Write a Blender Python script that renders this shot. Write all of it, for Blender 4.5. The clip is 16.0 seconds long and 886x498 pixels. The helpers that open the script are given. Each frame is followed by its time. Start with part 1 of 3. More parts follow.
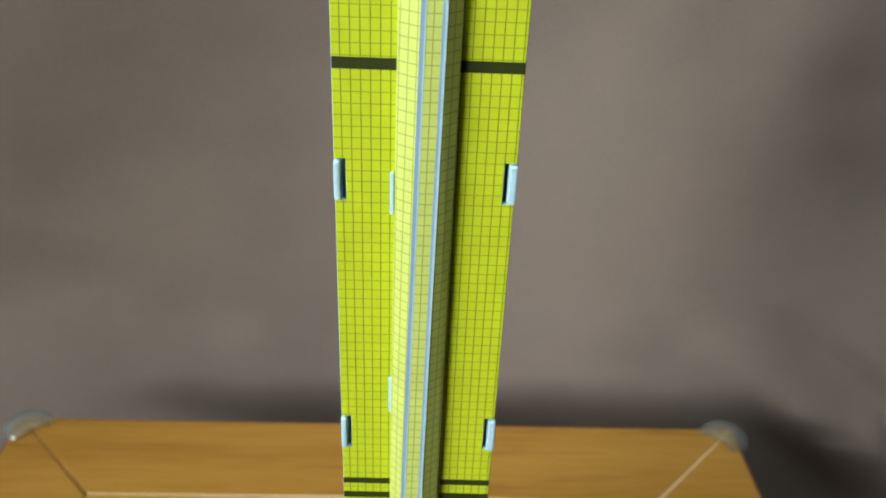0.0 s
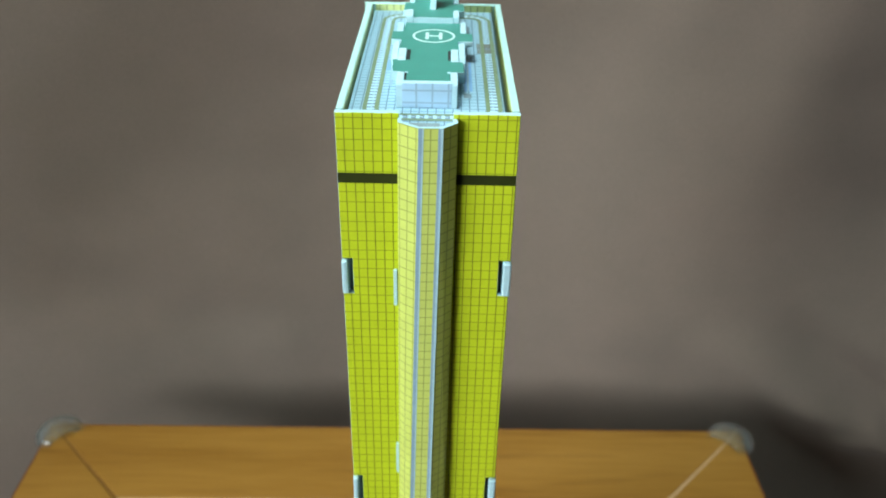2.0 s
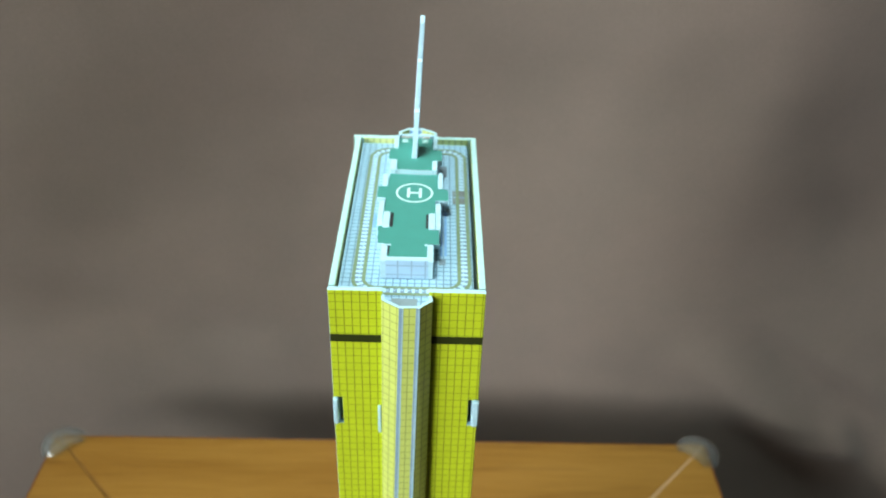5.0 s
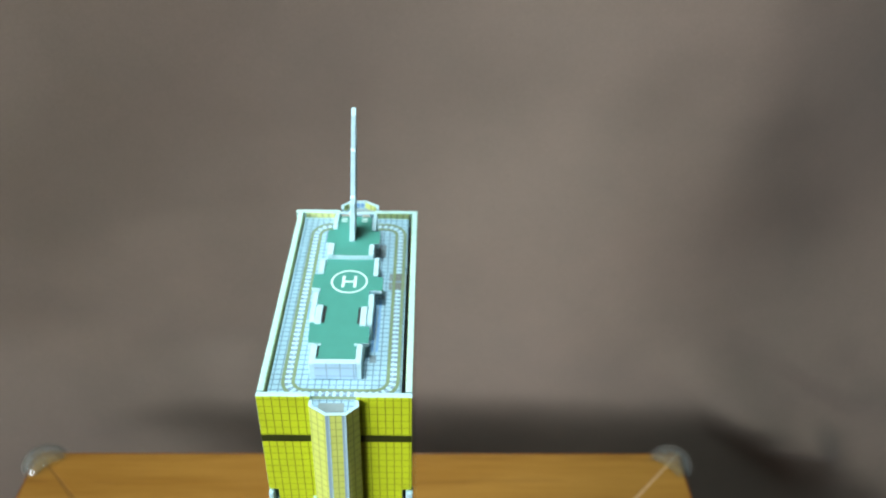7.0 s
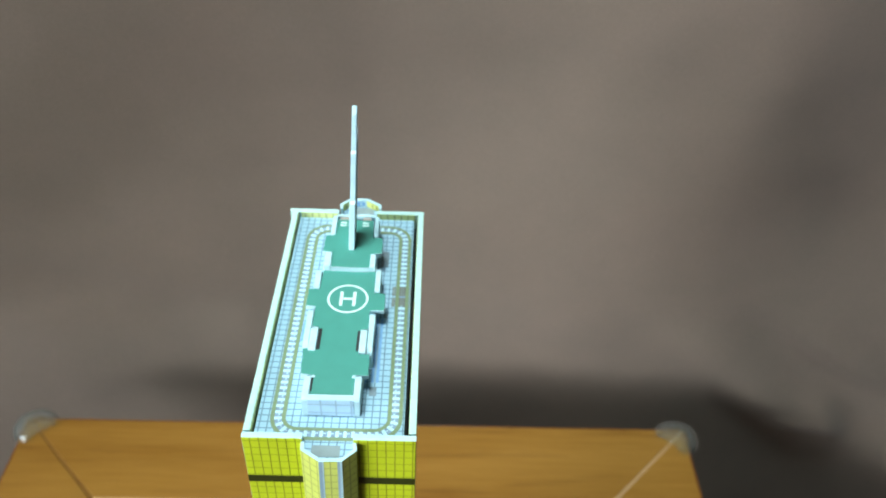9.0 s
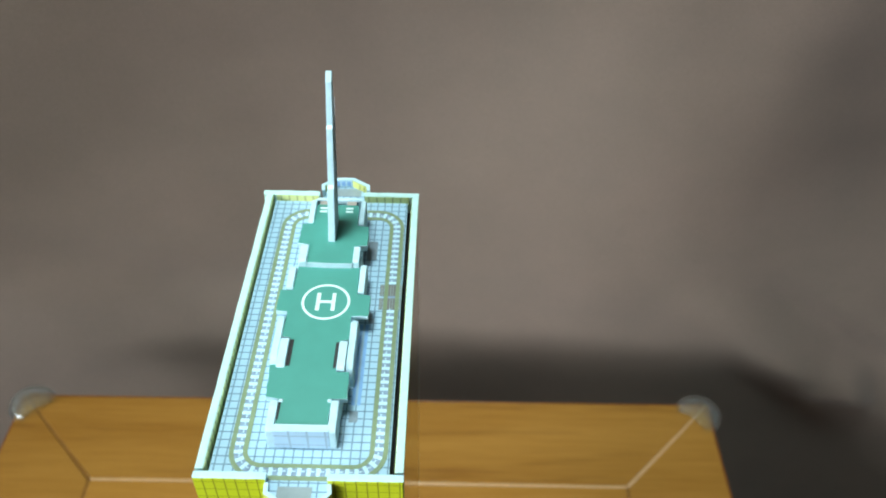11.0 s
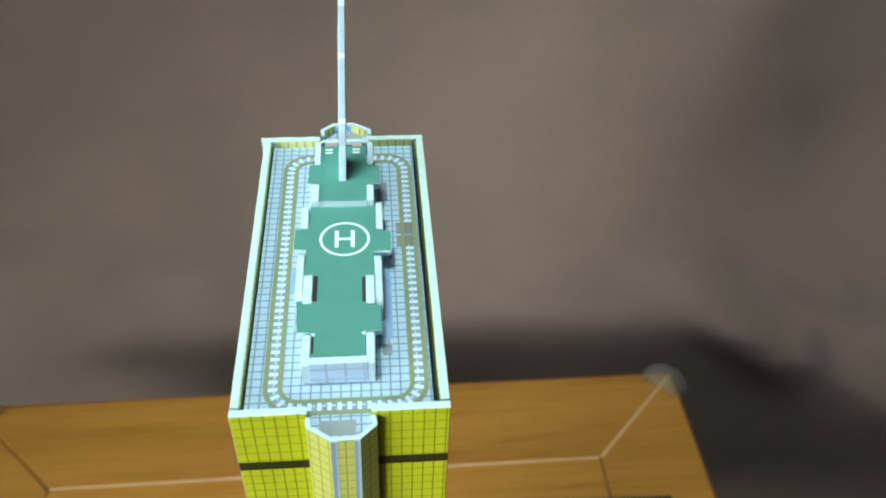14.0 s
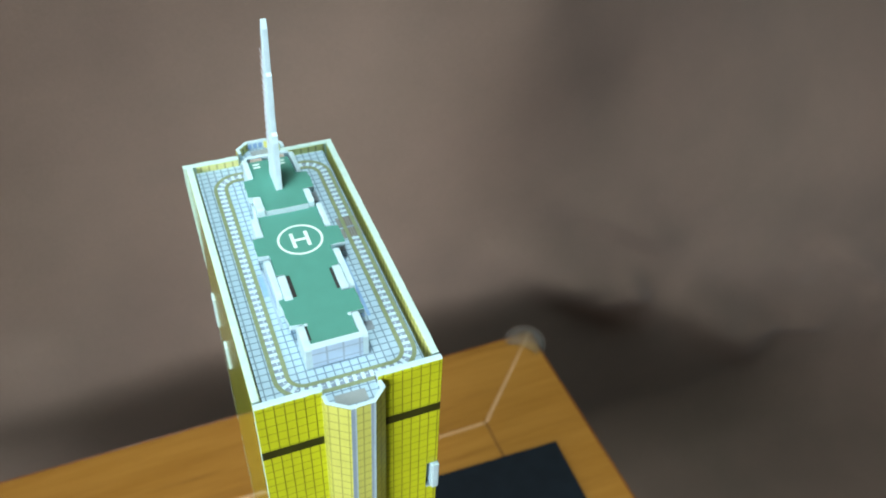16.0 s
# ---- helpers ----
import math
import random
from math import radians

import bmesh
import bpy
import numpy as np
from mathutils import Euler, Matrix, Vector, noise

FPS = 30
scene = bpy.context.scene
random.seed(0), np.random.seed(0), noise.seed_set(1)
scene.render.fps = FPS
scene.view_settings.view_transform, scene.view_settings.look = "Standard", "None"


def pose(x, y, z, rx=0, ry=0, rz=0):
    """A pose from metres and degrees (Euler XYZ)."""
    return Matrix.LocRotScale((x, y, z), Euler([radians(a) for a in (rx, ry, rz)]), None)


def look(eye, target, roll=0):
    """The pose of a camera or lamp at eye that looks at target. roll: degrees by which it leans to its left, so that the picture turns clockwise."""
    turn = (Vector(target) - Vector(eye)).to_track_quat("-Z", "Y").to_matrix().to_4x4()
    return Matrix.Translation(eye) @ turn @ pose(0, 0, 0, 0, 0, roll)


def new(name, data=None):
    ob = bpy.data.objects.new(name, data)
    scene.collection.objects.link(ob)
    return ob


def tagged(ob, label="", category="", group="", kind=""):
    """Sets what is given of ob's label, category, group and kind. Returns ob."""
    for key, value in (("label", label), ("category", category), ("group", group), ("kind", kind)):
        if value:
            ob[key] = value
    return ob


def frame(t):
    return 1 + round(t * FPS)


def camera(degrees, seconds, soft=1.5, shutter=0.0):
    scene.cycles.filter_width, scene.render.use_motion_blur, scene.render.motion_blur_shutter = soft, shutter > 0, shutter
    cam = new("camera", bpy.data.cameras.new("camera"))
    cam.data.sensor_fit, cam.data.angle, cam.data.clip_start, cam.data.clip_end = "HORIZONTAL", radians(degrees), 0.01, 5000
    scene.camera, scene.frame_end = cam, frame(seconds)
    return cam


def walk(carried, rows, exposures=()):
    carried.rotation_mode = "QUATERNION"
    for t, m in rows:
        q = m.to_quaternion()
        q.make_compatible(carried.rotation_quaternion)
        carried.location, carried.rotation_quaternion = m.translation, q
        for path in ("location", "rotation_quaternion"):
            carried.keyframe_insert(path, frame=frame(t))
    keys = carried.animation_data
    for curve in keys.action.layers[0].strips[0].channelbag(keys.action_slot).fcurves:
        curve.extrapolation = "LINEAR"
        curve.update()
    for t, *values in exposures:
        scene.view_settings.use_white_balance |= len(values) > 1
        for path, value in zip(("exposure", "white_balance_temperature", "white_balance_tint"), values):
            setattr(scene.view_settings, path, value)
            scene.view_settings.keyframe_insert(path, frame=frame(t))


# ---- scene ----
# ---------------------------------------------------------------- camera
cam = camera(56.0, 16.0, 1.9)
cam.data.dof.use_dof = True
cam.data.dof.focus_distance, cam.data.dof.aperture_fstop = 0.21, 24.0
ROWS = [
    (0.0, (0.0002, -0.1871, 0.9246), (0.0044, -0.0136, 0.8251), 2.05),
    (0.5, (-0.0023, -0.1892, 0.9332), (0.0028, -0.0155, 0.8341), 2.04),
    (1.0, (-0.0007, -0.1902, 0.9432), (0.0040, -0.0167, 0.8438), 1.95),
    (1.5, (0.0017, -0.1904, 0.9554), (0.0045, -0.0185, 0.8531), 1.57),
    (2.0, (0.0042, -0.1870, 0.9609), (0.0042, -0.0169, 0.8557), 0.80),
    (2.5, (0.0031, -0.1858, 0.9728), (0.0035, -0.0175, 0.8646), 1.13),
    (3.0, (0.0039, -0.1855, 0.9834), (0.0042, -0.0186, 0.8732), 1.43),
    (3.5, (0.0052, -0.1855, 0.9932), (0.0063, -0.0192, 0.8821), 1.55),
    (4.0, (0.0055, -0.1876, 1.0046), (0.0075, -0.0216, 0.8932), 1.82),
    (6.5, (0.0204, -0.1791, 1.0526), (0.0241, -0.0164, 0.9363), 1.44),
    (7.0, (0.0267, -0.1681, 1.0584), (0.0302, -0.0065, 0.9406), 1.25),
    (7.5, (0.0270, -0.1544, 1.0547), (0.0308, 0.0057, 0.9350), 1.25),
    (8.0, (0.0282, -0.1486, 1.0609), (0.0312, 0.0088, 0.9375), 1.35),
    (8.5, (0.0241, -0.1420, 1.0626), (0.0276, 0.0132, 0.9364), 2.03),
    (9.0, (0.0243, -0.1324, 1.0584), (0.0278, 0.0210, 0.9300), 2.31),
    (9.5, (0.0255, -0.1256, 1.0557), (0.0282, 0.0258, 0.9251), 2.04),
    (12.0, (0.0312, -0.0847, 1.0225), (0.0298, 0.0605, 0.8851), 0.86),
    (12.5, (0.0293, -0.0852, 1.0165), (0.0274, 0.0601, 0.8791), 0.93),
    (13.0, (0.0239, -0.0915, 1.0182), (0.0247, 0.0544, 0.8815), 1.73),
    (13.5, (0.0182, -0.0955, 1.0181), (0.0241, 0.0510, 0.8821), 1.75),
    (14.0, (0.0089, -0.1029, 1.0221), (0.0242, 0.0436, 0.8868), 2.06),
    (14.5, (0.0024, -0.1110, 1.0273), (0.0284, 0.0340, 0.8920), 2.34),
    (15.0, (-0.0068, -0.1155, 1.0283), (0.0312, 0.0275, 0.8938), 2.57),
    (15.5, (-0.0168, -0.1184, 1.0297), (0.0321, 0.0220, 0.8959), 2.24),
    (16.0, (-0.0293, -0.1190, 1.0331), (0.0293, 0.0184, 0.9001), 2.33),
]
walk(cam, [(t, look(eye, target, roll)) for t, eye, target, roll in ROWS],
     [(0.0, 0.07, 6400, 5), (0.7, -0.01, 6400, 4), (1.5, -0.08, 6380, 2), (2.5, -0.15, 6370, 1), (4.2, -0.10, 6370, 2), (6.5, 0.03, 6400, 5), (8.0, -0.01, 6400, 5), (9.5, 0.02, 6400, 4), (12.5, -0.16, 6500, 9), (13.5, -0.24, 6600, 10), (15.0, -0.19, 6950, 12), (16.0, -0.16, 6800, 12)])

# ---------------------------------------------------------------- world and light
world = bpy.data.worlds.new("World")
scene.world = world
world.use_nodes = True
sky = world.node_tree.nodes.new("ShaderNodeTexSky")
sky.sky_type, sky.sun_disc = "NISHITA", False
sky.sun_elevation, sky.sun_rotation = radians(35), radians(210)
world.node_tree.links.new(sky.outputs[0], world.node_tree.nodes["Background"].inputs[0])
world.node_tree.nodes["Background"].inputs[1].default_value = 0.1
scene.view_settings.exposure = 0.0


def area(name, place, target, size_x, size_y, watts, colour, spread=180):
    lamp = bpy.data.lights.new(name, "AREA")
    lamp.shape, lamp.size, lamp.size_y = "RECTANGLE", size_x, size_y
    lamp.energy, lamp.color = watts, colour
    lamp.spread = radians(spread)
    ob = new(name, lamp)
    ob.matrix_world = look(place, target)
    return ob


# area lamp before the unseen window, beam narrowed to dim the cloth's sides; then an added overhead lamp
area("window_side_beam", (-2.10, -1.84, 1.70), (0.36, 0.46, 0.66), 2.50, 0.92, 15.2, (0.89, 0.96, 1.0), 47)
# unseen overhead lamp, placed to balance roof, table and cloth
LAMP, AIM = Vector((-0.14, 0.02, 1.88)), Vector((0.02, 0.05, 0.72))
area("added_overhead_light", LAMP, AIM, 0.30, 0.30, 2.35, (0.82, 0.99, 1.0), 72)


# ---------------------------------------------------------------- materials
def material(name, rough=0.6, metal=0.0, spec=0.5):
    m = bpy.data.materials.new(name)
    m.use_nodes = True
    nt = m.node_tree
    b = nt.nodes["Principled BSDF"]
    b.inputs["Roughness"].default_value = rough
    b.inputs["Metallic"].default_value = metal
    b.inputs["Specular IOR Level"].default_value = spec
    return m, nt, b


def node(nt, kind, **settings):
    n = nt.nodes.new(kind)
    for k, v in settings.items():
        setattr(n, k, v)
    return n


def maths(nt, op, a, b=None):
    n = node(nt, "ShaderNodeMath", operation=op)
    for i, v in enumerate((a, b)):
        if v is None:
            continue
        if isinstance(v, (int, float)):
            n.inputs[i].default_value = v
        else:
            nt.links.new(v, n.inputs[i])
    return n.outputs[0]


def noise_tex(nt, scale, detail=4.0, rough=0.55, vec=None):
    n = node(nt, "ShaderNodeTexNoise")
    n.inputs["Scale"].default_value, n.inputs["Detail"].default_value, n.inputs["Roughness"].default_value = scale, detail, rough
    if vec is None:
        tc = node(nt, "ShaderNodeTexCoord")
        vec = tc.outputs["Object"]
    nt.links.new(vec, n.inputs["Vector"])
    return n.outputs["Fac"]


def ramp(nt, fac, stops):
    n = node(nt, "ShaderNodeValToRGB")
    el = n.color_ramp.elements
    while len(el) < len(stops):
        el.new(0.5)
    for e, (p, c) in zip(el, stops):
        e.position, e.color = p, (*c, 1)
    nt.links.new(fac, n.inputs[0])
    return n.outputs[0]


def mix(nt, fac, a, b, kind="MIX"):
    n = node(nt, "ShaderNodeMix", data_type="RGBA", blend_type=kind)
    for sock, v in ((n.inputs[0], fac), (n.inputs[6], a), (n.inputs[7], b)):
        if isinstance(v, (int, float)):
            sock.default_value = v
        elif isinstance(v, tuple):
            sock.default_value = (*v, 1)
        else:
            nt.links.new(v, sock)
    return n.outputs[2]


def bump(nt, b, height, strength, distance):
    n = node(nt, "ShaderNodeBump")
    n.inputs["Strength"].default_value, n.inputs["Distance"].default_value = strength, distance
    nt.links.new(height, n.inputs["Height"])
    nt.links.new(n.outputs[0], b.inputs["Normal"])


def mottled(name, colour, spread=0.12, scale=300.0, rough=0.6, spec=0.5, fine=4000.0, relief=0.00005):
    """A plain surface with faint variation at two scales."""
    m, nt, b = material(name, rough, 0.0, spec)
    lo, hi = tuple(c * (1 - spread) for c in colour), tuple(min(1.0, c * (1 + spread)) for c in colour)
    c = ramp(nt, noise_tex(nt, scale), [(0.3, lo), (0.7, hi)])
    f = noise_tex(nt, fine, 2.0)
    c = mix(nt, 0.25, c, ramp(nt, f, [(0.3, lo), (0.7, hi)]))
    nt.links.new(c, b.inputs["Base Color"])
    bump(nt, b, f, 0.3, relief)
    return m


def grid_print(name, paper, line, pitch_u, pitch_v, off_u, off_v, wide_u, wide_v, strong_u, strong_v, rough=0.35, spec=0.5):
    """Glossy card printed with a ruled grid. The UV map is in millimetres."""
    m, nt, b = material(name, rough, 0.0, spec)
    uv = node(nt, "ShaderNodeTexCoord").outputs["UV"]
    sep = node(nt, "ShaderNodeSeparateXYZ")
    nt.links.new(uv, sep.inputs[0])
    wob = maths(nt, "MULTIPLY", maths(nt, "SUBTRACT", noise_tex(nt, 0.2, 2.0, 0.5, uv), 0.5), 0.16)
    masks = []
    for sock, pitch, off, wide, strong in ((sep.outputs[0], pitch_u, off_u, wide_u, strong_u), (sep.outputs[1], pitch_v, off_v, wide_v, strong_v)):
        a = maths(nt, "FRACT", maths(nt, "DIVIDE", maths(nt, "ADD", maths(nt, "SUBTRACT", sock, off - 200 * pitch - pitch / 2), wob), pitch))
        d = maths(nt, "MULTIPLY", maths(nt, "ABSOLUTE", maths(nt, "SUBTRACT", a, 0.5)), pitch)
        r = node(nt, "ShaderNodeMapRange", interpolation_type="SMOOTHSTEP")
        nt.links.new(d, r.inputs["Value"])
        r.inputs["From Min"].default_value, r.inputs["From Max"].default_value = wide * 0.35, wide * 0.8
        r.inputs["To Min"].default_value, r.inputs["To Max"].default_value = strong, 0.0
        masks.append(r.outputs[0])
    mask = maths(nt, "MAXIMUM", *masks)
    ink = maths(nt, "ADD", 0.75, maths(nt, "MULTIPLY", noise_tex(nt, 0.8, 3.0, 0.6, uv), 0.5))
    mask = maths(nt, "MULTIPLY", mask, ink)
    lo, hi = tuple(c * 0.93 for c in paper), tuple(min(1.0, c * 1.05) for c in paper)
    base = ramp(nt, noise_tex(nt, 0.12, 4.0, 0.6, uv), [(0.3, lo), (0.7, hi)])
    c = mix(nt, mask, base, line)
    nt.links.new(c, b.inputs["Base Color"])
    bump(nt, b, noise_tex(nt, 3.0, 3.0, 0.6, uv), 0.25, 0.00004)
    return m


def wood(name, lo, mid, hi, along):
    """Varnished board; along: 0 for grain along x, 1 along y."""
    m, nt, b = material(name, 0.32, 0.0, 0.45)
    tc = node(nt, "ShaderNodeTexCoord").outputs["Object"]
    mp = node(nt, "ShaderNodeMapping")
    mp.inputs["Scale"].default_value = (1.2, 16, 16) if along == 0 else (16, 1.2, 16)
    nt.links.new(tc, mp.inputs["Vector"])
    big = noise_tex(nt, 2.2, 5.0, 0.6, mp.outputs[0])
    fine = noise_tex(nt, 14.0, 4.0, 0.65, mp.outputs[0])
    c = ramp(nt, big, [(0.28, lo), (0.5, mid), (0.75, hi)])
    c = mix(nt, 0.3, c, ramp(nt, fine, [(0.35, lo), (0.65, hi)]))
    long = node(nt, "ShaderNodeMapping")
    long.inputs["Scale"].default_value = (5, 60, 60) if along == 0 else (60, 5, 60)
    nt.links.new(tc, long.inputs["Vector"])
    streak = ramp(nt, noise_tex(nt, 1.0, 3.0, 0.6, long.outputs[0]), [(0.58, (1, 1, 1)), (0.74, (0.62, 0.55, 0.5))])
    c = mix(nt, 0.8, c, streak, "MULTIPLY")
    info = node(nt, "ShaderNodeObjectInfo")
    hue = node(nt, "ShaderNodeHueSaturation")
    nt.links.new(maths(nt, "ADD", 0.9, maths(nt, "MULTIPLY", info.outputs["Random"], 0.2)), hue.inputs["Value"])
    nt.links.new(c, hue.inputs["Color"])
    nt.links.new(hue.outputs[0], b.inputs["Base Color"])
    nt.links.new(ramp(nt, fine, [(0.2, (0.26,) * 3), (0.8, (0.4,) * 3)]), b.inputs["Roughness"])
    bump(nt, b, fine, 0.12, 0.0004)
    return m


YELLOW, OLIVE = (0.55, 0.62, 0.022), (0.085, 0.100, 0.010)
facade_print = grid_print("facade_print", YELLOW, OLIVE, 2.33, 2.88, -20.3, -4.2, 0.22, 0.21, 0.78, 0.55)
side_print = grid_print("side_print", YELLOW, OLIVE, 2.35, 2.88, 0.0, -4.2, 0.22, 0.21, 0.75, 0.6, 0.08, 0.8)
side_print.node_tree.nodes["Principled BSDF"].inputs["Coat Weight"].default_value = 0.25
bay_print = grid_print("bay_print", (0.60, 0.65, 0.15), OLIVE, 2.4, 2.88, 1.5, -4.2, 0.20, 0.22, 0.6, 0.5)
back_lining = grid_print("back_lining", (0.62, 0.66, 0.27), OLIVE, 2.35, 9.0, 0.6, -7.0, 0.30, 0.3, 0.6, 0.2)
lining_print = grid_print("lining_print", (0.60, 0.64, 0.20), OLIVE, 2.35, 2.88, 0.0, -4.2, 0.42, 0.30, 0.75, 0.4)
deck_print = grid_print("deck_print", (0.35, 0.525, 0.65), (0.07, 0.13, 0.19), 2.1, 2.1, -8.5, 0.4, 0.24, 0.24, 0.85, 0.85, 0.45)
stone_print = grid_print("stone_print", (0.41, 0.58, 0.74), (0.22, 0.28, 0.36), 4.0, 3.2, 0.0, -1.0, 0.4, 0.4, 0.55, 0.5, 0.45)
band_ink = mottled("band_ink", (0.030, 0.036, 0.006), 0.2, 200, 0.4)
card_edge = mottled("card_edge", (0.46, 0.66, 0.63), 0.08, 400, 0.7, 0.3, 2200, 0.0003)
foam = mottled("foam_core", (0.46, 0.65, 0.72), 0.07, 500, 0.75, 0.3, 2200, 0.0003)
green_print = mottled("green_print", (0.062, 0.255, 0.210), 0.06, 150, 0.45, 0.45)
marking_white = mottled("marking_white", (0.62, 0.80, 0.78), 0.04, 400, 0.5)
blue_ink = mottled("blue_ink", (0.28, 0.40, 0.50), 0.1, 300, 0.4)
lining_yellow = mottled("lining_yellow", (0.58, 0.62, 0.20), 0.1, 300, 0.4)
rail_ink = mottled("rail_ink", (0.19, 0.25, 0.135), 0.12, 400, 0.5)
ballast_ink = mottled("ballast_ink", (0.20, 0.28, 0.38), 0.35, 700, 0.5)
sleeper_ink = mottled("sleeper_ink", (0.50, 0.69, 0.79), 0.08, 600, 0.5)
pipe_blue = mottled("pipe_blue", (0.20, 0.37, 0.62), 0.15, 300, 0.3)
platform_ink = mottled("platform_ink", (0.15, 0.145, 0.135), 0.2, 500, 0.5)
slate_ink = mottled("slate_ink", (0.19, 0.24, 0.28), 0.25, 500, 0.5)
beige_ink = mottled("beige_ink", (0.36, 0.31, 0.27), 0.1, 300, 0.5)
grey_ink = mottled("grey_ink", (0.24, 0.29, 0.30), 0.12, 300, 0.5)
# black that stands for the shade in slits and gaps of the model
shade_black = mottled("shade_black", (0.02, 0.02, 0.02), 0.2, 300, 0.8)
board_black = mottled("board_black", (0.007, 0.012, 0.018), 0.25, 60, 0.7, 0.16, 1500)
wood_x = wood("wood_x", (0.270, 0.114, 0.015), (0.352, 0.164, 0.026), (0.425, 0.210, 0.039), 0)
wood_y = wood("wood_y", (0.270, 0.114, 0.015), (0.352, 0.164, 0.026), (0.425, 0.210, 0.039), 1)
inlay_wood = mottled("inlay_wood", (0.56, 0.34, 0.17), 0.15, 60, 0.24)
edge_wood = mottled("edge_wood", (0.25, 0.080, 0.016), 0.2, 60, 0.3)
groove_wood = mottled("groove_wood", (0.24, 0.105, 0.019), 0.2, 60, 0.4)
plaster = mottled("plaster", (0.27, 0.20, 0.145), 0.05, 6, 0.9, 0.2, 200, 0.0005)
ceiling_paint = mottled("ceiling_paint", (0.52, 0.46, 0.39), 0.03, 5, 0.9, 0.2, 200, 0.0003)
frame_paint = mottled("frame_paint", (0.78, 0.78, 0.76), 0.04, 30, 0.4)
floor_wood = wood("floor_wood", (0.045, 0.031, 0.022), (0.062, 0.042, 0.029), (0.08, 0.055, 0.038), 0)

# brown woven cloth of the hanging
cloth_brown, nt, b = material("cloth_brown", 0.85, 0.0, 0.25)
big = noise_tex(nt, 2.2, 5.0, 0.62)
c = ramp(nt, big, [(0.3, (0.188, 0.154, 0.121)), (0.7, (0.258, 0.181, 0.144))])
c = mix(nt, 0.35, c, ramp(nt, noise_tex(nt, 14.0, 4.0, 0.6), [(0.3, (0.178, 0.134, 0.106)), (0.7, (0.260, 0.190, 0.150))]))
weave = noise_tex(nt, 700.0, 3.0)
c = mix(nt, 0.3, c, ramp(nt, weave, [(0.3, (0.165, 0.126, 0.104)), (0.7, (0.265, 0.205, 0.172))]))
nt.links.new(c, b.inputs["Base Color"])
b.inputs["Sheen Weight"].default_value = 0.15
bump(nt, b, weave, 0.3, 0.0004)

# clear soft plastic of the corner guards, and window glass
clear_plastic, nt, b = material("clear_plastic", 0.07)
b.inputs["Base Color"].default_value = (0.86, 0.98, 1.0, 1)
b.inputs["Transmission Weight"].default_value = 0.95
b.inputs["IOR"].default_value = 1.45
b.inputs["Alpha"].default_value = 0.64
b.inputs["Coat Weight"].default_value = 0.6
bump(nt, b, noise_tex(nt, 120.0), 0.25, 0.001)
glass, nt, b = material("window_glass", 0.02)
b.inputs["Transmission Weight"].default_value = 1.0
b.inputs["IOR"].default_value = 1.45
lamp_glow, nt, b = material("lamp_glow", 0.5)
b.inputs["Base Color"].default_value = (0.9, 0.88, 0.84, 1)
b.inputs["Emission Color"].default_value = (0.93, 1.0, 0.92, 1)
b.inputs["Emission Strength"].default_value = 2.0


# ---------------------------------------------------------------- mesh helpers
def part(name, bm, mats, parent=None, label=""):
    me = bpy.data.meshes.new(name)
    bmesh.ops.recalc_face_normals(bm, faces=bm.faces)
    bm.to_mesh(me)
    bm.free()
    for m in (mats if isinstance(mats, (list, tuple)) else [mats]):
        me.materials.append(m)
    ob = new(name, me)
    if parent is not None:
        ob.parent = parent
    if label:
        tagged(ob, label)
    return ob


def box(x0, x1, y0, y1, z0, z1, bevel=0.0, bm=None):
    bm = bm or bmesh.new()
    m = Matrix.Translation(((x0 + x1) / 2, (y0 + y1) / 2, (z0 + z1) / 2)) @ Matrix.Diagonal((x1 - x0, y1 - y0, z1 - z0, 1))
    made = bmesh.ops.create_cube(bm, size=1.0, matrix=m)
    if bevel:
        edges = {e for v in made["verts"] for e in v.link_edges}
        bmesh.ops.bevel(bm, geom=list(edges), offset=bevel, segments=2, profile=0.5, affect="EDGES")
    return bm


def prism(outline, z0, z1, bevel=0.0, to=lambda x, y, z: (x, y, z)):
    """A flat outline drawn up from z0 to z1; to() turns (x, y, z) into place."""
    bm = bmesh.new()
    low = [bm.verts.new(to(x, y, z0)) for x, y in outline]
    high = [bm.verts.new(to(x, y, z1)) for x, y in outline]
    n = len(outline)
    caps = [bm.faces.new(low[::-1]), bm.faces.new(high)]
    for i in range(n):
        bm.faces.new((low[i], low[(i + 1) % n], high[(i + 1) % n], high[i]))
    bmesh.ops.recalc_face_normals(bm, faces=bm.faces)
    if bevel:
        edges = list({e for f in caps for e in f.edges})
        bmesh.ops.bevel(bm, geom=edges, offset=bevel, segments=2, profile=0.5, affect="EDGES")
    return bm


def hand_cut(outline, amount, step=1.5, only=lambda p, q: True):
    """The outline with its long edges cut a little unevenly, as by a knife."""
    out = []
    for (x0, y0), (x1, y1) in zip(outline, outline[1:] + outline[:1]):
        out.append((x0, y0))
        long = math.hypot(x1 - x0, y1 - y0)
        n = int(long / step)
        if n < 2 or not only((x0, y0), (x1, y1)):
            continue
        for k in range(1, n):
            x, y = x0 + (x1 - x0) * k / n, y0 + (y1 - y0) * k / n
            d = amount * 2 * noise.noise((x * 0.37, y * 0.37, long * 0.11))
            out.append((x - (y1 - y0) / long * d, y + (x1 - x0) / long * d))
    return out


